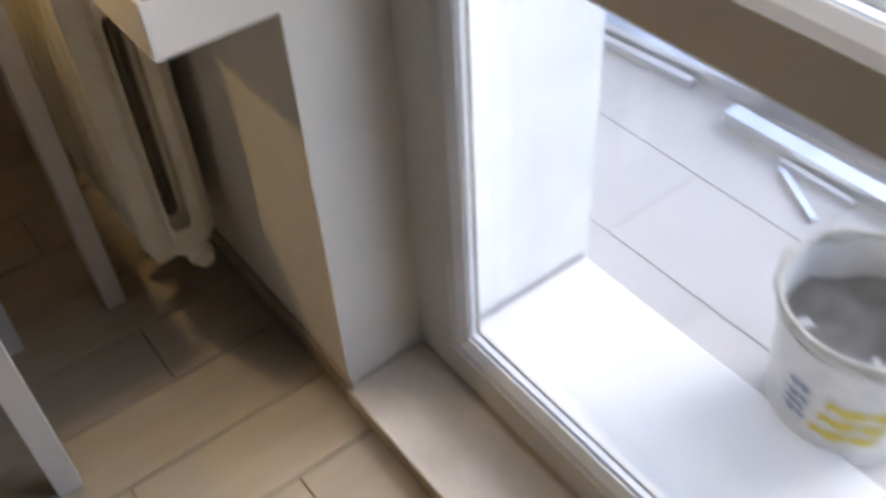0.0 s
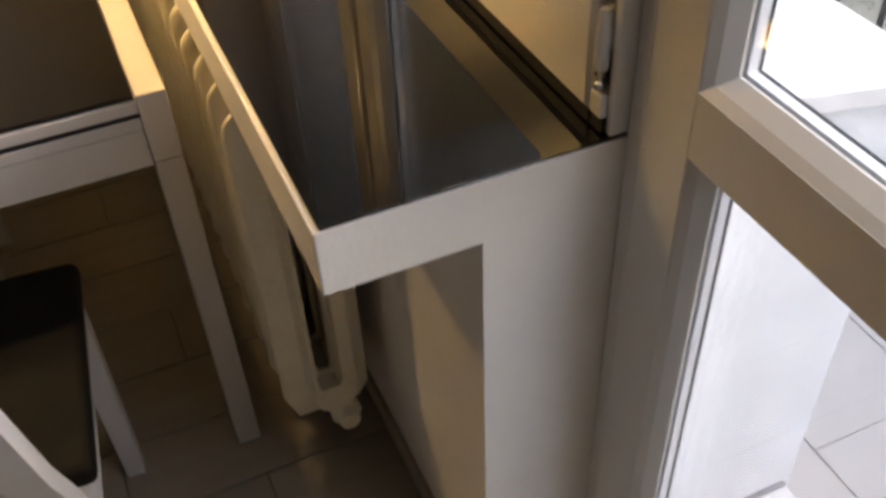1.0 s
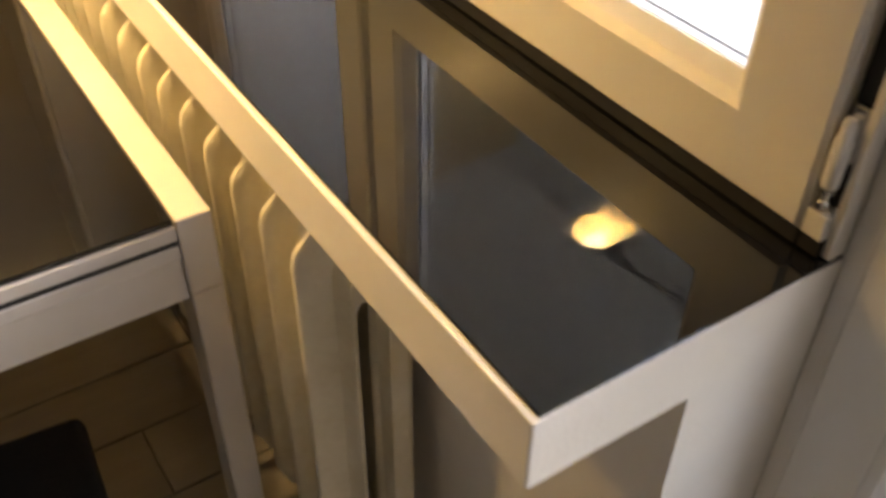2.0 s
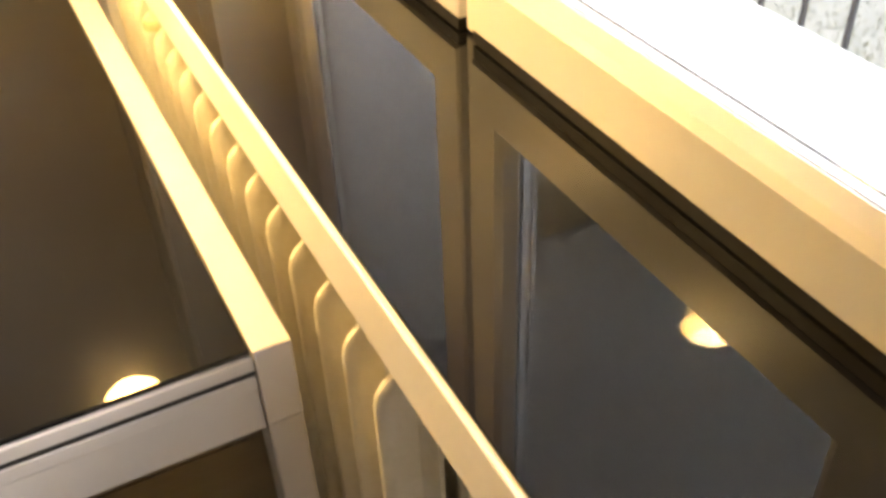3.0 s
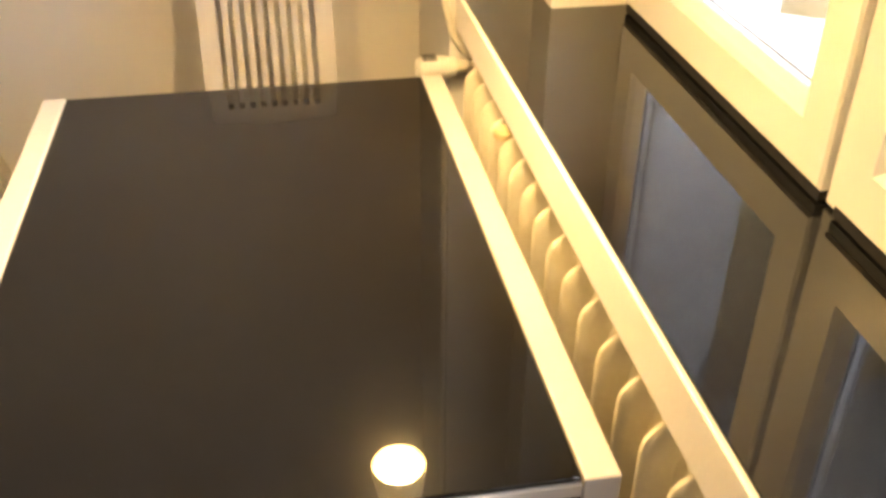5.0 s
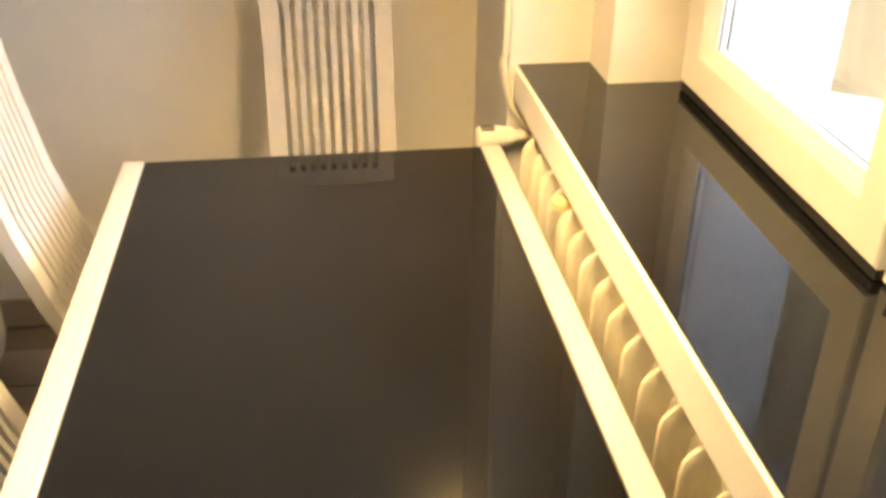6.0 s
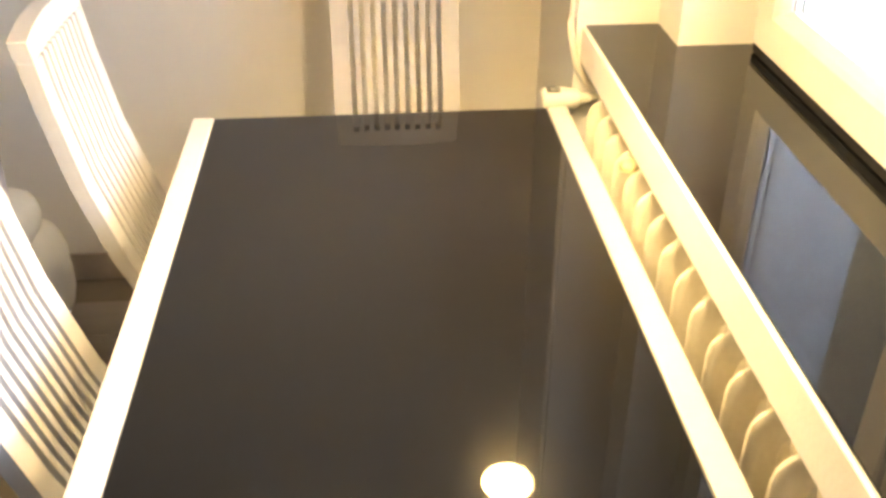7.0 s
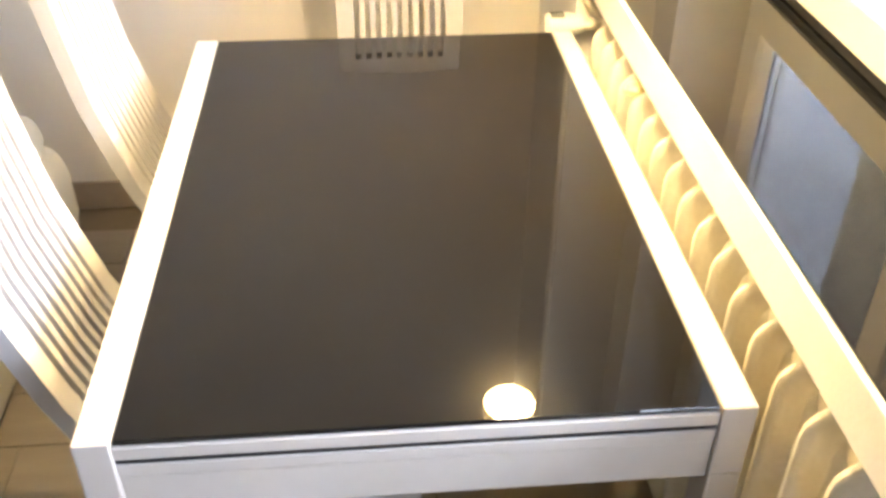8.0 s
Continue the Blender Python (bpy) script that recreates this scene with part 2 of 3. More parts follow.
structure("wall_south", box(LEFT_X - 0.2, OUT_X, BACK_Y - 0.2, BACK_Y, -0.006, CEIL_Z), TAUPE, "plain unseen wall, dark taupe to cut bounce light", "wall")
structure("wall_pier", box(-0.012, WALL_X, SILL_Y1, FAR_Y, -0.006, CEIL_Z), WALL, "off-white painted boxed-in corner at the sill's end", "wall")
structure("wall_east_far", box(WALL_X, 0.645, REVEAL_Y, FAR_Y, -0.006, CEIL_Z), STUCCO, "thick wall beside the window with rough stucco reveal", "wall")
structure("wall_east_far_plaster", box(WALL_X - 0.004, FRAME_X - 0.001, REVEAL_Y - 0.004, SILL_Y1, SILL_Z, CEIL_Z), WALL, "smooth painted inner window reveal", "wall")
structure("wall_east_near", box(WALL_X, OUT_X, BACK_Y, DOOR_Y, -0.006, CEIL_Z), WALL, "plain off-white wall beside the balcony door", "wall")
structure("wall_lintel", box(WALL_X, OUT_X, DOOR_Y, REVEAL_Y, HEAD_Z, CEIL_Z), WALL, "plain off-white lintel over window and door", "wall")
structure("wall_parapet", box(WALL_X, 0.40, 0.0, REVEAL_Y, -0.006, SILL_Z - 0.004), PLASTER, "low plastered parapet wall under the window sill", "wall")
structure("wall_parapet_outer", box(0.40, OUT_X, 0.004, REVEAL_Y, -0.06, 0.79), STUCCO, "rough white stucco end of the parapet outdoors", "wall")
structure("baseboard_parapet", box(WALL_X - 0.009, WALL_X, -0.012, SILL_Y1, 0.0, 0.048, 0.002), SKIRT, "narrow brown-beige tile skirting along the parapet", "baseboard")
structure("baseboard_north", box(-1.9, -0.015, FAR_Y - 0.010, FAR_Y, 0.0, 0.085, 0.002), SKIRT, "grey-beige tile skirting along the wall", "baseboard")
structure("threshold", box(WALL_X - 0.012, 0.335, DOOR_Y, -0.002, -0.005, 0.030, 0.004), THRESH, "worn pale stone door threshold", "threshold")

# ---- window sill ----
sill = tagged(empty("window_sill", (0, 0, SILL_Z - 0.08)), "deep window sill with glossy black top and white edges", "window sill")
edge = box(0, WALL_X, 0, SILL_Y1 - 0.001, 0.0, 0.076)
bmesh.ops.bevel(edge, geom=[e for e in edge.edges if max(v.co.x for v in e.verts) < 0.01], offset=0.0025, segments=2, affect="EDGES", profile=0.5)
sill_body = part("sill_edge", edge, PLASTER, sill, "white lacquered thick edge")
part("sill_top", box(0.007, FRAME_X - 0.001, 0.0015, SILL_Y1 - 0.001, 0.0765, 0.08, 0.001, 1), BLACK_TOP, sill, "polished black top")


# ---- window and door frames ----
def ring_frame(parent, x0, x1, y0, y1, z0, z1, w, name, wb=None, w1=None):
    """Four mitred rails round an opening, their outer edges eased on the room side."""
    wb, w1 = wb or w, w1 or w
    outer = [(y0, z0), (y1, z0), (y1, z1), (y0, z1)]
    inner = [(y0 + w, z0 + wb), (y1 - w1, z0 + wb), (y1 - w1, z1 - w), (y0 + w, z1 - w)]
    for i in range(4):
        bm = bmesh.new()
        ends = []
        for k in (i, (i + 1) % 4):
            (oy, oz), (iy, iz) = outer[k], inner[k]
            eased = (oy + 0.06 * (iy - oy), oz + 0.06 * (iz - oz))
            ends.append([bm.verts.new((x, *p)) for x, p in ((x0 + 0.004, outer[k]), (x0, eased), (x0, inner[k]), (x1, inner[k]), (x1, outer[k]))])
        a, b = ends
        for k in range(5):
            bm.faces.new((a[k], a[(k + 1) % 5], b[(k + 1) % 5], b[k]))
        bm.faces.new(a)
        bm.faces.new(b)
        part(name, bm, PVC, parent)


def pane(parent, x, y0, y1, z0, z1):
    """Double glazing: two sheets with a bright spacer and dark seals between them at the edge."""
    for gx, label in ((x, "clear inner glass pane"), (x + 0.020, "clear outer glass pane")):
        g = part("glass_pane", box(gx, gx + 0.0035, y0, y1, z0, z1), GLASS, parent, label)
        g.visible_shadow = False
    for a, b, c, d in ((y0, y1, z0, z0 + 0.013), (y0, y1, z1 - 0.013, z1), (y0, y0 + 0.013, z0 + 0.0131, z1 - 0.0131), (y1 - 0.013, y1, z0 + 0.0131, z1 - 0.0131)):
        part("glass_gasket", box(x - 0.003, x - 0.0002, a, b, c, d), SEAL_SHADE, parent, "grey glazing seal")
        part("glass_spacer", box(x + 0.005, x + 0.015, a, b, c, d), SPACER, parent, "bright metal spacer")
        part("outer_seal", box(x + 0.0152, x + 0.0195, a, b, c, d), GASKET_SHADE, parent, "dark outer seal")


def bead(parent, x0, x1, y0, y1, z0, z1, w):
    """Four sloped glazing beads from the face of the frame at x0 back to the glass at x1, mitred in the corners."""
    outer = [(y0, z0), (y1, z0), (y1, z1), (y0, z1)]
    inner = [(y0 + w, z0 + w), (y1 - w, z0 + w), (y1 - w, z1 - w), (y0 + w, z1 - w)]
    mid = [(y0 + 0.45 * w, z0 + 0.45 * w), (y1 - 0.45 * w, z0 + 0.45 * w), (y1 - 0.45 * w, z1 - 0.45 * w), (y0 + 0.45 * w, z1 - 0.45 * w)]
    for i in range(4):
        j = (i + 1) % 4
        bm = bmesh.new()
        rows = [[bm.verts.new((x, *p[k])) for x, p in ((x0, outer), (x0 + 0.3 * (x1 - x0), mid), (x1 - 0.002, inner), (x1, inner), (x1, outer))] for k in (i, j)]
        for k in range(5):
            bm.faces.new((rows[0][k], rows[0][(k + 1) % 5], rows[1][(k + 1) % 5], rows[1][k]))
        bm.faces.new(rows[0])
        bm.faces.new(rows[1])
        part("glazing_bead", bm, PVC, parent)


def sash(parent, y0, y1, z0, z1, by0, by1, bz0, bz1, w=0.021):
    """A sash from y0 to y1 whose beads begin at by0..by1, bz0..bz1."""
    ring_frame(parent, SASH_X, FRAME_X + 0.034, y0, y1, z0, z1, by0 - y0, "sash_rail", bz0 - z0, y1 - by1)
    bead(parent, SASH_X + 0.0005, SASH_X + 0.026, by0, by1, bz0, bz1, w)
    pane(parent, SASH_X + 0.0295, by0 + 0.004, by1 - 0.004, bz0 + 0.004, bz1 - 0.004)
    # the seal fills the whole gap, painting the shade under the sash black
    part("sash_seal_and_shade", box(SASH_X + 0.004, FRAME_X + 0.03, y0 + 0.002, y1 - 0.002, SILL_Z + 0.003, z0 - 0.0005), GASKET_SHADE, parent, "black rubber seal and painted gap shade under the sash")


window = tagged(empty("window_1", (0, 0, 0)), "white plastic double casement window over the sill", "window", kind="structure")
ring_frame(window, FRAME_X, FRAME_X + 0.075, 0.0, REVEAL_Y - 0.004, SILL_Z, HEAD_Z, 0.05, "window_frame", 0.03)
part("mullion", box(FRAME_X - 0.020, FRAME_X - 0.001, 0.7485, 0.7795, SILL_Z + 0.004, HEAD_Z - 0.05, 0.003), PVC, window)
for name, y0, y1, b0, b1 in (("near_sash", 0.030, 0.747, 0.116, 0.686), ("far_sash", 0.781, 1.518, 0.850, 1.442)):
    leaf = empty(name)
    leaf.parent = window
    sash(leaf, y0, y1, SILL_Z + 0.0195, HEAD_Z - 0.03, b0, b1, 0.938, HEAD_Z - 0.11)
hx, hy = SASH_X + 0.006, 0.0195
part("frame_lip", box(SASH_X + 0.010, FRAME_X - 0.001, 0.0005, 0.0095, SILL_Z + 0.002, HEAD_Z - 0.03, 0.002), PVC, window)
part("frame_foot", box(SASH_X + 0.003, FRAME_X - 0.001, 0.0097, 0.0299, SILL_Z + 0.019, SILL_Z + 0.044, 0.002), PVC, window)
# black blocks: rubber seal plus painted shade in the gaps by the hinge
part("foot_seal_and_shade", box(SASH_X + 0.005, FRAME_X - 0.001, 0.0097, 0.0299, SILL_Z + 0.003, SILL_Z + 0.0185), GASKET_SHADE, window, "black rubber seal and painted gap shade under the hinge")
part("hinge_gap", box(SASH_X + 0.020, FRAME_X - 0.001, 0.0097, 0.0295, SILL_Z + 0.045, HEAD_Z - 0.031), GASKET_SHADE, window, "dark joint beside the sash")
part("hinge", lathe([(0.0, 0), (0.0065, 0.0), (0.0075, 0.004), (0.0075, 0.042), (0.006, 0.046), (0.006, 0.056), (0.0045, 0.062), (0.0, 0.063)], (hx, hy, 0.918), 16), PVC, window, "white sash hinge", True)
part("hinge_screw", lathe([(0.0, 0), (0.0055, 0.0), (0.0055, 0.006), (0.0035, 0.008), (0.0035, 0.013), (0.006, 0.015), (0.006, 0.019), (0.0, 0.019)], (hx, hy, 0.897), 12), CHROME, window, "steel hinge screw", True)
part("hinge_plate", box(hx + 0.004, hx + 0.012, hy - 0.009, hy + 0.004, 0.941, 0.991, 0.002), CHROME, window, "steel hinge plate")

# the door's face lies nearly flush with the end of the parapet
DOOR_X = 0.322
door = tagged(empty("door_1", (0, 0, 0)), "white plastic balcony door with two glass panes, closed", "door", kind="structure")
ring_frame(door, DOOR_X + 0.03, DOOR_X + 0.095, DOOR_Y + 0.001, -0.001, 0.022, HEAD_Z, 0.045, "door_frame", 0.03)
part("door_post", box(DOOR_X + 0.0005, DOOR_X + 0.0295, -0.022, -0.0005, 0.031, HEAD_Z - 0.03, 0.002), PVC, door, "coupling post beside the window")
leaf = empty("door_leaf")
leaf.parent = door
dx0, dx1, dy0, dy1 = DOOR_X, DOOR_X + 0.064, DOOR_Y + 0.02, -0.0225
part("stile", box(dx0, dx1, -0.093, dy1, 0.034, HEAD_Z - 0.03, 0.0015), PVC, leaf)
part("stile", box(dx0, dx1, dy0, dy0 + 0.075, 0.034, HEAD_Z - 0.03, 0.0015), PVC, leaf)
for z0, z1 in ((0.034, 0.102), (0.882, 0.950), (HEAD_Z - 0.105, HEAD_Z - 0.03)):
    part("rail", box(dx0 + 0.0003, dx1 - 0.001, dy0 + 0.0752, -0.0932, z0, z1), PVC, leaf)
for z0, z1 in ((0.1022, 0.8818), (0.9502, HEAD_Z - 0.1052)):
    bead(leaf, dx0 + 0.001, dx0 + 0.024, dy0 + 0.0754, -0.0934, z0, z1, 0.020)
    pane(leaf, dx0 + 0.0275, dy0 + 0.080, -0.098, z0 + 0.005, z1 - 0.005)


# ---- balcony ----
balcony = structure("ground_balcony", box(OUT_X - 0.40, RAIL_X + 0.12, -2.6, 2.6, BALC_Z - 0.16, BALC_Z - 0.004), GROUT_OUT, "pale tiled balcony floor", "balcony floor")
outer_sill = structure("outer_door_sill", box(0.385, OUT_X - 0.01, DOOR_Y, 0.004, BALC_Z - 0.003, -0.012, 0.003), SHEET, "white sheet-metal door sill outdoors", "door sill")
# grey strip stands in for the shaded gap between stucco and sill
part("gap_shade_strip", box(0.40, OUT_X - 0.012, -0.0045, 0.0035, -0.0118, -0.003, 0.002), SEAL_SHADE, outer_sill, "grey strip painting the gap's shade along the wall")
osill = [(0.372, 0.864), (0.725, 0.797), (0.753, 0.793), (0.770, 0.785), (0.781, 0.769), (0.784, 0.745), (0.776, 0.706), (0.767, 0.706), (0.768, 0.740), (0.764, 0.755), (0.751, 0.766), (0.725, 0.775), (0.372, 0.840)]
structure("outer_window_sill", extrude_poly(osill, "y", -0.012, REVEAL_Y - 0.005), SHEET, "white sloped sheet-metal sill outdoors with drip edge", "window sill")
structure("balcony_side_wall", box(0.646, RAIL_X - 0.07, 1.95, 2.12, BALC_Z, 2.32), OCHRE, "ochre-brown rendered side wall of the balcony", "wall")
structure("facade_far", box(OUT_X - 0.1, OUT_X, FAR_Y + 0.2, 7.0, -1.2, 5.5), OCHRE, "ochre rendered house front", "wall")
structure("balcony_ceiling", box(OUT_X, 1.446, -1.3, 2.6, 2.32, 2.48), SOFFIT, "grey painted underside of the balcony above", "ceiling")
soffit_edge = structure("balcony_ceiling_edge", box(1.447, RAIL_X + 0.15, -1.3, 2.6, 2.312, 2.48), SOFFIT_OLD, "flaking stained concrete edge of the balcony above", "ceiling")
structure("ground", box(RAIL_X - 8, 60, -40, 50, -1.35, -1.2), EARTH, "bare leafy ground with thin grass", "ground")


def railing():
    r = tagged(empty("balcony_railing", (RAIL_X, 0, BALC_Z)), "dark iron balcony railing with thin upright bars", "railing")
    part("bottom_rail", box(-0.015, 0.015, -2.5, 2.6, 0.165, 0.19, 0.003), SHEET, r, "pale bottom rail")
    part("top_rail", box(-0.02, 0.02, -2.5, 2.6, 0.98, 1.01, 0.004), RAIL, r)
    thin = part("bar", box(-0.006, 0.006, -0.006, 0.006, 0.0, 0.875), RAIL, r)
    thick = part("post", box(-0.015, 0.015, -0.015, 0.015, 0.0, 0.98), RAIL, r)
    thin.location, thick.location = (0, -2.42, 0.115), (0, 2.00 - 0.147 * 27, 0.0)
    for i in range(1, 35):
        y = -2.42 + 0.147 * i
        o = new("bar", thin.data)
        o.parent, o.location = r, (0, y, 0.115)
    for y in (-0.7, 0.75, 2.12):
        o = new("post", thick.data)
        o.parent, o.location = r, (0, y, 0.0)


railing()


def grass():
    """Thin tufts and fallen leaves outside the railing."""
    rng = random.Random(4)
    verts, faces = [], []
    for _ in range(60000):
        x, y = RAIL_X + 0.3 + 5.5 * rng.random() ** 1.2, -2.0 + 10.5 * rng.random()
        h, a, w = rng.uniform(0.012, 0.045), rng.uniform(0, 6.28), rng.uniform(0.002, 0.007)
        k = len(verts)
        dx, dy = math.cos(a), math.sin(a)
        lean = rng.uniform(0.0, 0.06)
        verts += [(x - dx * w, y - dy * w, -1.2), (x + dx * w, y + dy * w, -1.2), (x - dy * lean, y + dx * lean, -1.2 + h)]
        faces.append((k, k + 1, k + 2))
    me = bpy.data.meshes.new("grass")
    me.from_pydata(verts, [], faces)
    me.materials.append(GRASS)
    tagged(new("grass", me), "short patchy grass mixed with dry leaves", "grass", kind="stuff")


grass()


# ---- table ----
TZ = 0.74


def table():
    t = tagged(empty("dining_table", (-0.055, 0.474, 0)), "white extendable dining table with black glass top beside the radiator", "table")
    t.rotation_euler = (0, 0, radians(0.2))
    fw, TX0, TX1, TY0, TY1 = 0.040, -0.736, 0.0, 0.0, 1.057
    for x0, x1 in ((TX0, TX0 + fw), (TX1 - fw, TX1)):
        part("side_rail", box(x0, x1, TY0, TY1, TZ - 0.105, TZ, 0.0025), WOOD_W, t)
    part("glass_top", box(TX0 + fw + 0.001, TX1 - fw - 0.001, TY0 + 0.006, TY1 - 0.002, TZ - 0.009, TZ - 0.002, 0.0015, 1), BLACK_GLASS, t, "glossy black glass top")
    for n, (y0, y1) in enumerate(((TY0 + 0.003, TY0 + 0.03), (TY1 - 0.03, TY1 - 0.004))):
        part("top_edge", box(TX0 + fw, TX1 - fw, y0, y1, TZ - 0.0280, TZ - 0.0095, 0.002), WOOD_W, t)
        part("leaf_gap", box(TX0 + fw, TX1 - fw, y0 + 0.003, y1 - 0.003, TZ - 0.0360, TZ - 0.0282), GASKET_SHADE, t, "dark slot of the extension leaf")
        part("leaf_front", box(TX0 + fw, TX1 - fw, y0 + 0.001, y1 - 0.001, TZ - 0.0535, TZ - 0.0362, 0.0015), WOOD_W, t)
        part("apron", box(TX0 + fw, TX1 - fw, y0 + 0.003, y1 - 0.003, TZ - 0.114, TZ - 0.0545, 0.002), WOOD_W, t)
    lw = 0.040
    for x in (TX0, TX1 - lw):
        for y in (TY0, TY1 - lw - 0.009):
            part("leg", box(x + 0.0005, x + lw - 0.0005, y + 0.0005, y + lw + 0.008, 0.0, TZ - 0.1055, 0.003), WOOD_W, t)


table()


# ---- chairs ----
def back_u(z):
    """How far the back leans behind the seat's rear edge at height z."""
    pts = ((0.0, -0.02), (0.40, 0.0), (0.47, 0.022), (0.60, 0.078), (0.75, 0.124), (0.90, 0.152), (1.02, 0.168))
    for (z0, u0), (z1, u1) in zip(pts, pts[1:]):
        if z <= z1:
            k = (z - z0) / (z1 - z0)
            return u0 + (u1 - u0) * k
    return pts[-1][1]


def strip(x0, x1, z0, z1, thick, n=14):
    """An upright bar from x0 to x1 that follows the curve of the back; y is backwards."""
    bm = bmesh.new()
    rings = []
    for i in range(n + 1):
        z = z0 + (z1 - z0) * i / n
        u = back_u(z)
        rings.append([bm.verts.new((x, u + d, z)) for x, d in ((x0, 0), (x1, 0), (x1, thick), (x0, thick))])
    for a, b in zip(rings, rings[1:]):
        for k in range(4):
            bm.faces.new((a[k], a[(k + 1) % 4], b[(k + 1) % 4], b[k]))
    bm.faces.new(rings[0])
    bm.faces.new(rings[-1])
    return bm


def rail_piece(x0, x1, z0, z1, thick, bow=0.022, n=12):
    """A cross rail, its top edge bowed up in the middle and its face bowed back."""
    bm = bmesh.new()
    rings = []
    for i in range(n + 1):
        k = i / n
        x = x0 + (x1 - x0) * k
        s = bow * (1 - (2 * k - 1) ** 2)
        rings.append([bm.verts.new((x, back_u(z) + d + 0.35 * s, z + (s * 0.5 if z == z1 else 0))) for z, d in ((z0, 0), (z1, 0), (z1, thick), (z0, thick))])
    for a, b in zip(rings, rings[1:]):
        for k in range(4):
            bm.faces.new((a[k], a[(k + 1) % 4], b[(k + 1) % 4], b[k]))
    bm.faces.new(rings[0])
    bm.faces.new(rings[-1])
    return bm


def chair():
    """A chair at the origin, its seat's rear edge at y = 0, facing -y."""
    c = tagged(empty("dining_chair"), "white slat-back dining chair with a black padded seat at the table", "chair", "chairs round the table")
    w, d, top = 0.147, 0.40, 1.004
    part("seat", box(-w - 0.012, w + 0.012, -d, -0.01, 0.432, 0.468, 0.014, 3), SEAT_BLACK, c, "black padded seat", True)
    part("seat_frame", box(-w, w, -d + 0.015, -0.02, 0.372, 0.431, 0.004), CHAIR_W, c)
    for x in (-w, w - 0.04):
        part("back_post", strip(x, x + 0.04, 0.0, top - 0.0345, 0.028, 26), CHAIR_W, c)
        part("front_leg", extrude_poly([(x, 0.372), (x + 0.04, 0.372), (x + 0.036, 0.0), (x + 0.006, 0.0)], "y", -d + 0.015, -d + 0.05, 0.002), CHAIR_W, c)
    part("top_rail", rail_piece(-w, w, top - 0.034, top, 0.03), CHAIR_W, c)
    part("lower_rail", rail_piece(-w + 0.04, w - 0.04, 0.50, 0.535, 0.022, 0.0), CHAIR_W, c)
    n, x0, x1 = 8, -w + 0.04, w - 0.04
    for i in range(n):
        x = x0 + (x1 - x0) * (i + 0.75) / (n + 0.5)
        part("slat", strip(x - 0.0065, x + 0.0065, 0.5355, top - 0.034, 0.014, 12), CHAIR_W, c)
    return c


far_chair = chair()
far_chair.matrix_basis = pose(-0.387, 1.785, 0, 0, 0, 0)
copy_thing(far_chair, pose(-0.80, 1.375, 0, 0, 0, 90))
copy_thing(far_chair, pose(-0.80, 0.825, 0, 0, 0, 90))
copy_thing(far_chair, pose(-0.432, 0.152, 0, 0, 0, 175))


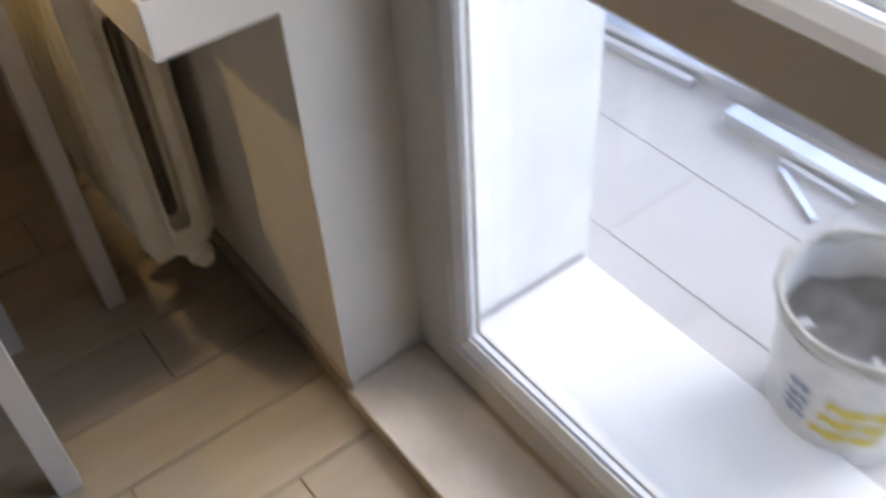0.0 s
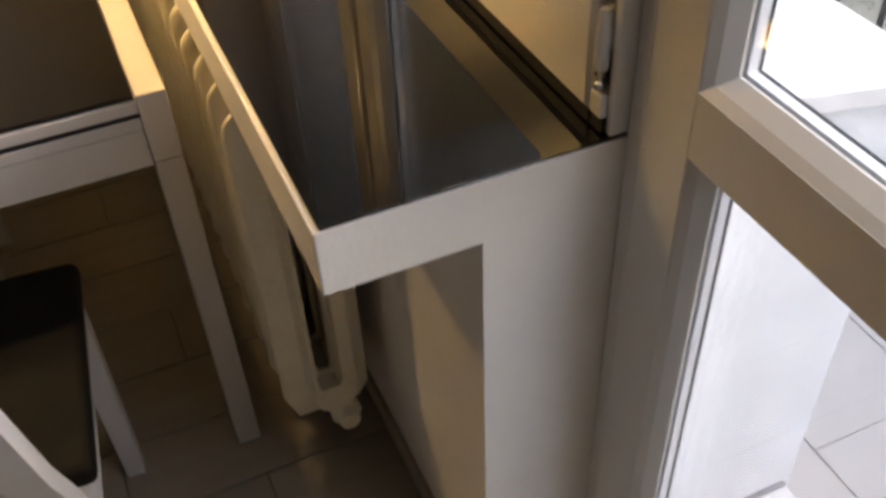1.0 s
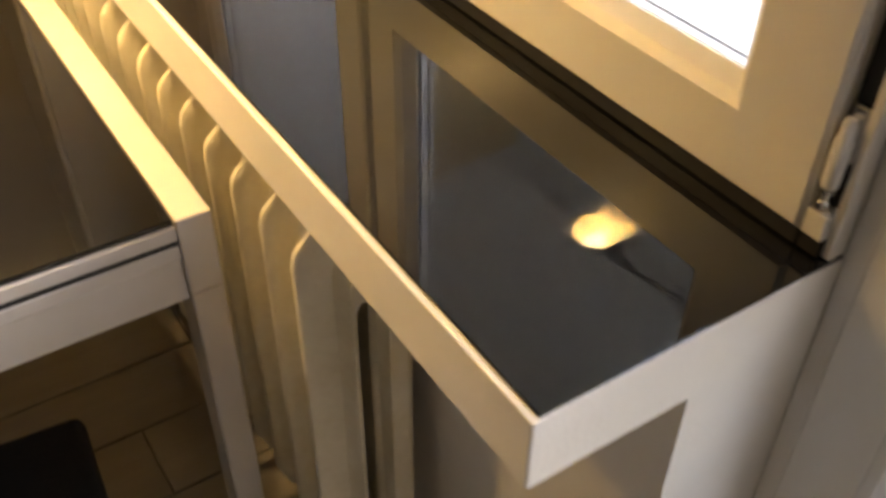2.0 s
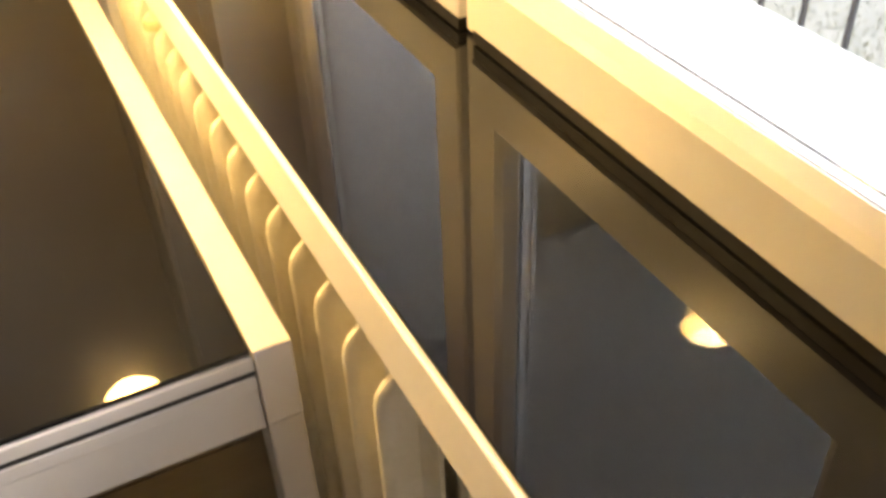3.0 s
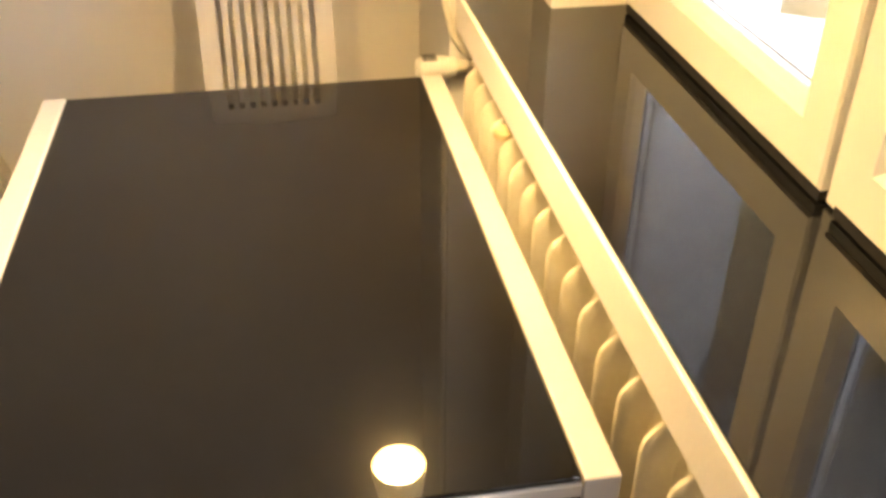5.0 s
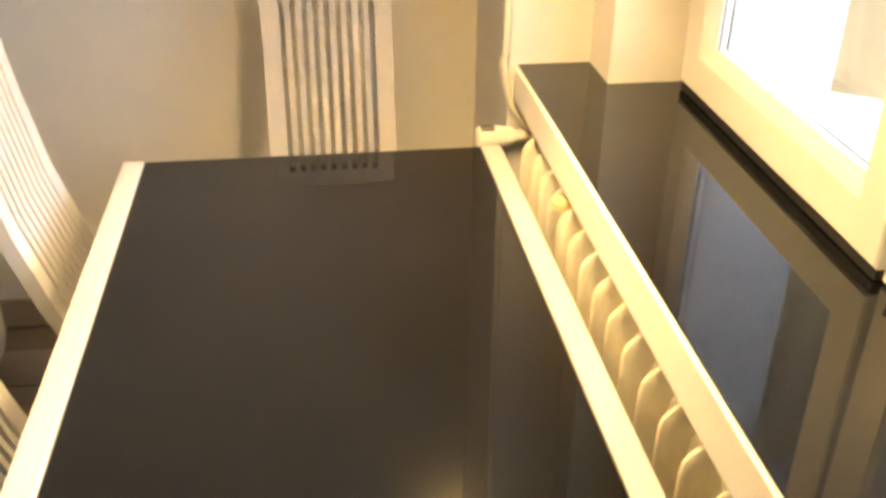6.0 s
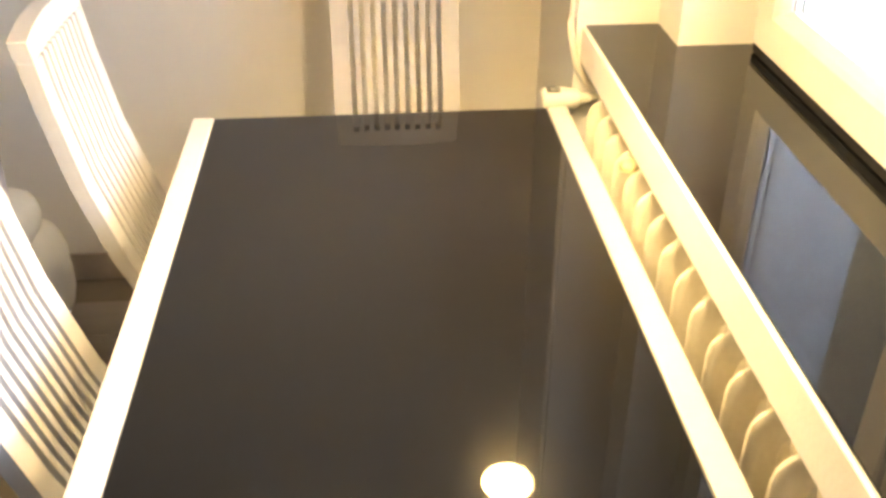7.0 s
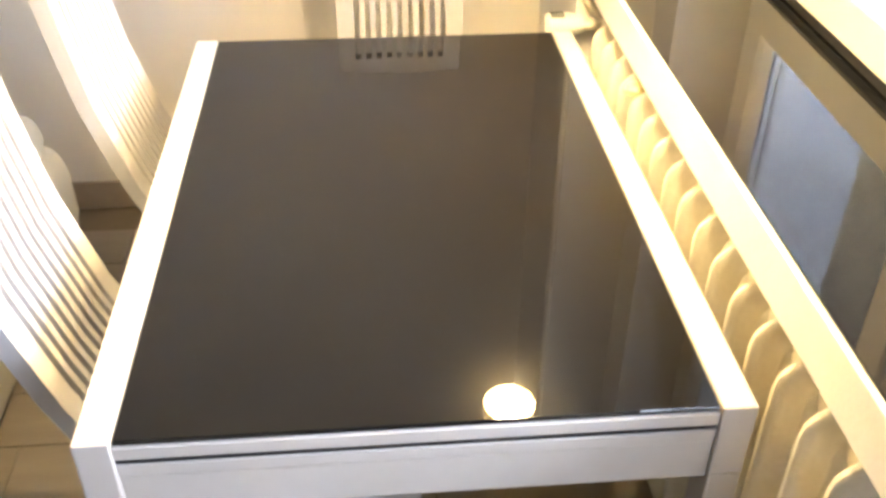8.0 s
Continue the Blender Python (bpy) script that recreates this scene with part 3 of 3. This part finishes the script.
# ---- radiator ----
def radiator():
    r = tagged(empty("radiator", (0, 0, 0)), "old cream-painted sectional radiator under the window sill", "radiator")
    x0, x1, z0, z1 = -0.011, 0.130, 0.143, 0.757
    outline = [(x0 + 0.018, z0), (x1 - 0.018, z0), (x1, z0 + 0.03), (x1, z1 - 0.04), (x1 - 0.012, z1 - 0.012), (x1 - 0.04, z1), (x0 + 0.045, z1), (x0 + 0.034, z1 - 0.004), (x0 + 0.010, z1 - 0.024), (x0 + 0.003, z1 - 0.034), (x0, z1 - 0.05), (x0, z0 + 0.05)]
    hx0, hx1 = 0.047, 0.073
    slot = [(hx0, z0 + 0.102), (hx0 + 0.006, z0 + 0.089), (hx1 - 0.006, z0 + 0.089), (hx1, z0 + 0.102), (hx1, z1 - 0.118), (hx1 - 0.006, z1 - 0.106), (hx0 + 0.006, z1 - 0.106), (hx0, z1 - 0.118)]
    bm = bmesh.new()
    layers = [(-0.039, 0.046), (-0.024, 0.046), (-0.013, 0.038), (-0.009, 0.014), (-0.0065, 0.003), (-0.003, 0.0), (0.003, 0.0), (0.0065, 0.003), (0.009, 0.014), (0.013, 0.038), (0.024, 0.046), (0.039, 0.046)]
    cx, cz = (x0 + x1) / 2, (z0 + z1) / 2

    def shrink(p, s, out):
        return (p[0] + (s if p[0] < cx else -0.6 * s) * out, p[1] + (0.5 * s if p[1] < cz else -0.6 * s) * out)
    rings, holes = [], []
    for y, s in layers:
        rings.append([bm.verts.new((u, y, v)) for u, v in (shrink(p, s, 1) for p in outline)])
        holes.append([bm.verts.new((u, y, v)) for u, v in (((p[0] + (-min(s, 0.012) if p[0] < (hx0 + hx1) / 2 else min(s, 0.012)) * 0.6), p[1] + (-min(s, 0.012) if p[1] < cz else min(s, 0.012)) * 0.6) for p in slot)])
    for ring in (rings, holes):
        for a, b in zip(ring, ring[1:]):
            k = len(a)
            for i in range(k):
                bm.faces.new((a[i], a[(i + 1) % k], b[(i + 1) % k], b[i]))
    for i in (0, -1):
        es = [bm.edges.get((q[j], q[(j + 1) % len(q)])) for q in (rings[i], holes[i]) for j in range(len(q))]
        bmesh.ops.triangle_fill(bm, edges=es, use_beauty=True)
    first = part("section", bm, RADIATOR, r, smooth=True)
    first.location = (0, 0.380, 0)
    n, pitch = 16, 0.0775
    for i in range(1, n):
        o = new("section", first.data)
        o.parent, o.location = r, (0, 0.380 + pitch * i, 0)
    for z in (0.175, 0.70):
        part("header_pipe", lathe([(0.0, 0.36), (0.03, 0.36), (0.03, 1.57), (0.0, 1.57)], (0.066, 0, z), 20, axis="y"), RADIATOR, r, smooth=True)
    part("upper_plug", lathe([(0.0, 0.0), (0.019, 0.0), (0.019, 0.010), (0.015, 0.015), (0.0, 0.016)], (0.004, 1.262, 0.733), 20), RUSTY, r, "round yellowed plug", True)
    part("lower_plug", lathe([(0.0, -0.036), (0.016, -0.036), (0.018, -0.03), (0.019, -0.018), (0.025, -0.016), (0.025, 0.0), (0.0, 0.0)], (0.078, 0.356, 0.152), 24, axis="y"), RADIATOR, r, "round end plug", True)
    part("foot_bracket", box(0.05, 0.164, 0.60, 0.63, 0.112, 0.150, 0.003), RADIATOR, r)
    part("foot_bracket", box(0.05, 0.164, 1.40, 1.43, 0.112, 0.150, 0.003), RADIATOR, r)


radiator()


def valve():
    v = tagged(empty("thermostatic_valve", (0, 0, 0)), "white thermostatic radiator valve with slotted head", "valve")
    y, z = 1.675, 0.694
    head = part("head", lathe([(0.0, -0.118), (0.018, -0.118), (0.024, -0.112), (0.025, -0.07), (0.022, -0.05), (0.019, -0.035), (0.0, -0.034)], (0.032, y, z), 22, axis="x"), VALVE, v, smooth=True)
    part("collar", lathe([(0.0, -0.034), (0.013, -0.034), (0.013, -0.012), (0.009, -0.008), (0.009, 0.03), (0.0, 0.03)], (0.032, y, z), 18, axis="x"), PIPE, v, "painted collar", True)
    part("valve_body", tube([(0.05, y, z), (0.05, y - 0.05, z)], 0.012), PIPE, v, smooth=True)
    for i in range(6):
        a = -0.080 - 0.005 * i
        part("slot", box(0.032 + a, 0.032 + a + 0.0022, y - 0.016, y + 0.012, z + 0.0205, z + 0.0258), GASKET_SHADE, head, "dark vent slot")


valve()
pipe = mesh_object("heating_pipe", tube([(0.05, 1.685, 0.70), (0.028, 1.686, 0.712), (-0.008, 1.688, 0.76), (-0.024, 1.689, 0.83), (-0.028, 1.690, 0.862), (-0.026, 1.690, 0.872), (-0.022, 1.690, 0.882), (-0.0215, 1.690, 0.90), (-0.0215, 1.690, 2.59)], 0.0085), PIPE, True)
tagged(pipe, "thin painted heating pipe rising in the corner", "pipe")


# ---- lamp over the table ----
def pendant(LAMP):
    p = tagged(empty("pendant_lamp", LAMP), "small pendant lamp with glowing bulb over the table", "lamp", "lamps over the table")
    prof = [(0.052, -0.025), (0.054, -0.024), (0.053, 0.0), (0.045, 0.045), (0.028, 0.075), (0.016, 0.09), (0.0, 0.09)]
    inner = [(0.0, 0.086), (0.014, 0.086), (0.026, 0.072), (0.043, 0.043), (0.051, 0.0), (0.0525, -0.0245)]
    bm = bmesh.new()
    rings = []
    for r, h in inner[1:] + prof[1:-1]:
        rings.append([bm.verts.new((r * math.cos(a), r * math.sin(a), h)) for a in (2 * math.pi * i / 32 for i in range(32))])
    for a, b in zip(rings, rings[1:]):
        for i in range(32):
            bm.faces.new((a[i], a[(i + 1) % 32], b[(i + 1) % 32], b[i]))
    bm.faces.new(rings[-1])
    part("shade", bm, SHADE, p, "pale metal shade", True)
    bulb = part("bulb", lathe([(0.0, -0.008), (0.012, -0.006), (0.024, 0.004), (0.028, 0.018), (0.024, 0.034), (0.014, 0.052), (0.012, 0.07), (0.0, 0.07)], seg=24), BULB, p, "glowing warm bulb", True)
    bulb.visible_shadow = False
    part("cord", tube([(0, 0, 0.09), (0, 0, CEIL_Z - LAMP.z - 0.01)], 0.003, 8), VALVE, p)
    part("ceiling_rose", lathe([(0.0, -0.03), (0.03, -0.03), (0.04, 0.0), (0.0, 0.0)], (0, 0, CEIL_Z - LAMP.z), 20), VALVE, p)


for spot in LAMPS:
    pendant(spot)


# ---- seat by the wall ----
def couch():
    c = tagged(empty("couch", (0, 0, 0)), "low cream upholstered couch with rounded corners", "couch")
    part("base", box(-2.15, -1.235, 0.70, 2.0, 0.01, 0.32, 0.10, 6), CREAM, c, smooth=True)
    part("seat_cushion", box(-2.12, -1.27, 0.73, 1.95, 0.27, 0.41, 0.065, 6), CREAM, c, smooth=True)
    part("backrest", box(-2.35, -2.10, 0.70, 1.95, 0.02, 0.72, 0.08, 5), CREAM, c, smooth=True)


couch()


def cushion():
    bm = bmesh.new()
    n = 18
    g = [[[None] * (n + 1) for _ in range(n + 1)] for _ in range(2)]
    for i in range(n + 1):
        for j in range(n + 1):
            u, v = 2 * i / n - 1, 2 * j / n - 1
            h = 0.075 * ((1 - u ** 4) * (1 - v ** 4)) ** 0.5
            sx, sy = 0.23 * u * (1 - 0.08 * v * v), 0.23 * v * (1 - 0.08 * u * u)
            wob = 0.012 * noise.noise(Vector((u * 2, v * 2, 0)))
            g[0][i][j] = bm.verts.new((sx, sy, h + wob))
            g[1][i][j] = g[0][i][j] if max(abs(u), abs(v)) > 0.999 else bm.verts.new((sx, sy, -h + wob))
    for s in g:
        for i in range(n):
            for j in range(n):
                q = (s[i][j], s[i + 1][j], s[i + 1][j + 1], s[i][j + 1])
                bm.faces.new(q)
    ob = mesh_object("cushion", bm, PLUSH, True)
    ob.matrix_basis = pose(-1.50, 1.70, 0.56, 60, 0, 25)
    tagged(ob, "grey plush cushion leaning on the couch", "cushion")


cushion()


# ---- on the balcony ----
def bucket():
    b = tagged(empty("plaster_bucket", (0.832, -0.535, BALC_Z)), "white plastic bucket smeared with grey mortar on balcony tiles", "bucket")
    h = 0.285
    rings = [(0.0, 0.0), (0.118, 0.0), (0.124, 0.006), (0.140, h - 0.05), (0.146, h - 0.048), (0.147, h - 0.03), (0.143, h - 0.028), (0.146, h - 0.004), (0.150, h), (0.146, h), (0.140, h - 0.02), (0.133, h - 0.10), (0.0, h - 0.10)]
    body = part("body", lathe(rings, seg=40), BUCKET, b, "white plastic body", True)
    bm = bmesh.new()
    rng = random.Random(9)
    last = None
    for i in range(7):
        r = 0.136 * i / 6
        ring = [bm.verts.new((r * math.cos(a), r * math.sin(a), h - 0.085 + 0.03 * noise.noise(Vector((r * 14 * math.cos(a), r * 14 * math.sin(a), 3))))) for a in (2 * math.pi * k / 28 for k in range(28))] if i else [bm.verts.new((0, 0, h - 0.08))]
        if last:
            for k in range(28):
                bm.faces.new((last[k], ring[k], ring[(k + 1) % 28], last[(k + 1) % 28]) if len(last) > 1 else (last[0], ring[k], ring[(k + 1) % 28]))
        last = ring
    rim = bmesh.new()
    turns, seg = 56, 6
    loops = []
    for k in range(turns):
        a = 2 * math.pi * k / turns
        r = 0.006 + 0.016 * max(0.0, noise.noise(Vector((3.1 * math.cos(a), 3.1 * math.sin(a), 7)))) + 0.004 * max(0.0, noise.noise(Vector((11 * math.cos(a), 11 * math.sin(a), 2))))
        c = 0.147 + 0.3 * r
        loops.append([rim.verts.new(((c + r * math.cos(q)) * math.cos(a), (c + r * math.cos(q)) * math.sin(a), h - 0.3 * r + 1.3 * r * math.sin(q))) for q in (2 * math.pi * i / seg for i in range(seg))])
    for k in range(turns):
        a, c = loops[k], loops[(k + 1) % turns]
        for i in range(seg):
            rim.faces.new((a[i], a[(i + 1) % seg], c[(i + 1) % seg], c[i]))
    part("rim_crust", rim, CRUST, b, "crusty mortar on the rim", True)
    part("mortar", bm, MORTAR, b, "dried grey mortar", True)
    for z, a0, a1, hh, m in ((0.145, 195, 245, 0.020, YELLOW), (0.110, 192, 240, 0.020, YELLOW), (0.075, 188, 236, 0.020, YELLOW), (0.16, 165, 182, 0.012, INK), (0.135, 165, 184, 0.010, INK), (0.115, 165, 182, 0.010, INK), (0.095, 165, 184, 0.010, INK)):
        bm = bmesh.new()
        rows = []
        for k in range(13):
            a = radians(a0 + (a1 - a0) * k / 12)
            rows.append([bm.verts.new(((0.1256 + 0.0163 * zz / 0.235) * math.cos(a), (0.1256 + 0.0163 * zz / 0.235) * math.sin(a), zz)) for zz in (z + 0.006 * math.sin(k * 1.1), z + hh + 0.004 * math.sin(k * 1.7))])
        for p, q in zip(rows, rows[1:]):
            bm.faces.new((p[0], q[0], q[1], p[1]))
        part("print_bar", bm, m, body, "yellow printed bar" if m is YELLOW else "small grey print")


bucket()


def profile_bar(name, label, length, at, turn, w=0.05, h=0.03):
    o = [(-w / 2, 0), (w / 2, 0), (w / 2, h * 0.5), (w / 4, h * 0.5), (w / 4, h), (-w / 2, h)]
    ob = mesh_object(name, extrude_poly(o, "y", -length / 2, length / 2, 0.001), ALU)
    ob.matrix_basis = pose(*at, 0, 0, turn)
    return tagged(ob, label, "metal profile")


profile_bar("aluminium_profile", "long bright aluminium profile lying along the balcony edge", 2.6, (1.432, 0.30, BALC_Z), 5, 0.065, 0.045)
profile_bar("aluminium_profile", "short flat aluminium profile beside the long one", 0.42, (1.362, 0.50, BALC_Z), 5, 0.03, 0.02)
profile_bar("aluminium_profile", "shorter stepped aluminium profile lying on balcony tiles", 0.80, (1.352, -0.26, BALC_Z), 1, 0.062, 0.035)
profile_bar("aluminium_profile", "thin white offcut lying on balcony tiles", 0.17, (1.236, -0.14, BALC_Z), -29, 0.02, 0.012)
profile_bar("aluminium_profile", "narrow white strip lying against a profile", 0.19, (1.303, -0.14, BALC_Z), 0, 0.02, 0.012)


# ---- pieces of floor and soffit ----
def floor_tiles():
    pitch, length = 0.16, 0.62
    me = mesh_object("tile", box(-length / 2 + 0.0015, length / 2 - 0.0015, -pitch / 2 + 0.0015, pitch / 2 - 0.0015, -0.006, 0.0, 0.001, 1), FLOOR_T)
    first = True
    for k in range(-8, 13):
        y = 0.077 + pitch * (k + 0.5)
        if y + pitch / 2 > FAR_Y:
            continue
        x = WALL_X - 0.003 - (k * 0.23) % length
        if WALL_X - x > 0.01:
            cut = mesh_object("tile", box(x + 0.0015, WALL_X - 0.003, -pitch / 2 + 0.0015, pitch / 2 - 0.0015, -0.006, 0.0, 0.001, 1), FLOOR_T)
            cut.parent, cut.location = floor, (0, y, 0)
        x -= length / 2
        while x > -2.5:
            o = me if first else new("tile", me.data)
            first = False
            o.parent, o.location = floor, (x, y, 0)
            x -= length
    rest = bmesh.new()
    for k in range(-28, 13):
        y = 0.077 + pitch * (k + 0.5)
        x = WALL_X - 0.003 - (k * 0.23) % length - length / 2
        while x > LEFT_X + length / 2:
            if (k < -8 or x <= -2.5) and BACK_Y < y - pitch / 2 and y + pitch / 2 < FAR_Y:
                box(x - length / 2 + 0.0015, x + length / 2 - 0.0015, y - pitch / 2 + 0.0015, y + pitch / 2 - 0.0015, -0.006, 0.0, bm=rest)
            x -= length
    tagged(part("tiles", rest, FLOOR_T, floor), kind="stuff")


floor_tiles()


def balcony_tiles():
    pitch = 0.282
    base = mesh_object("tile", box(-pitch / 2 + 0.0013, pitch / 2 - 0.0013, -pitch + 0.0007, pitch - 0.0007, -0.004, 0.0, 0.001, 1), TILE_OUT)
    first = True
    for i in range(-1, 3):
        for j in range(-4, 4):
            o = base if first else new("tile", base.data)
            first = False
            o.parent, o.location = balcony, (0.845 + pitch * (i + 0.5), 0.05 + pitch * 2 * (j + 0.5) - (pitch if i % 2 else 0), BALC_Z)


balcony_tiles()


def cracks():
    """Jagged cracks and lost paint where the soffit meets its concrete edge."""
    rng = random.Random(11)

    def jag(name, a, b, n, wob, wide):
        bm = bmesh.new()
        rows = []
        d = Vector((b[0] - a[0], b[1] - a[1], 0))
        side = Vector((-d.y, d.x, 0)).normalized()
        off = 0.0
        for i in range(n + 1):
            p = Vector((a[0], a[1], 2.3095)) + d * (i / n)
            off = 0.7 * off + rng.uniform(-wob, wob)
            w = wide * rng.choice((0.12, 0.2, 0.35, 0.6, 1.0))
            rows.append([bm.verts.new(p + side * (off + k * w) + Vector((0, 0, h))) for k, h in ((-0.5, 0.0), (0.5, 0.0), (0.5, 0.0022), (-0.5, 0.0022))])
        for p, q in zip(rows, rows[1:]):
            for k in range(4):
                bm.faces.new((p[k], p[(k + 1) % 4], q[(k + 1) % 4], q[k]))
        part(name, bm, CRACK, soffit_edge, "dark jagged crack")

    jag("crack", (1.45, -0.4), (1.45, 1.94), 90, 0.010, 0.022)
    jag("crack", (1.49, 0.2), (1.51, 1.9), 60, 0.018, 0.010)
    for y in (0.43, 1.006, 1.30, 1.583):
        jag("crack", (1.445, y), (1.72, y + 0.012), 16, 0.004, 0.012)
        jag("crack", (1.425, y - 0.03), (1.475, y + 0.04), 8, 0.006, 0.040)


cracks()
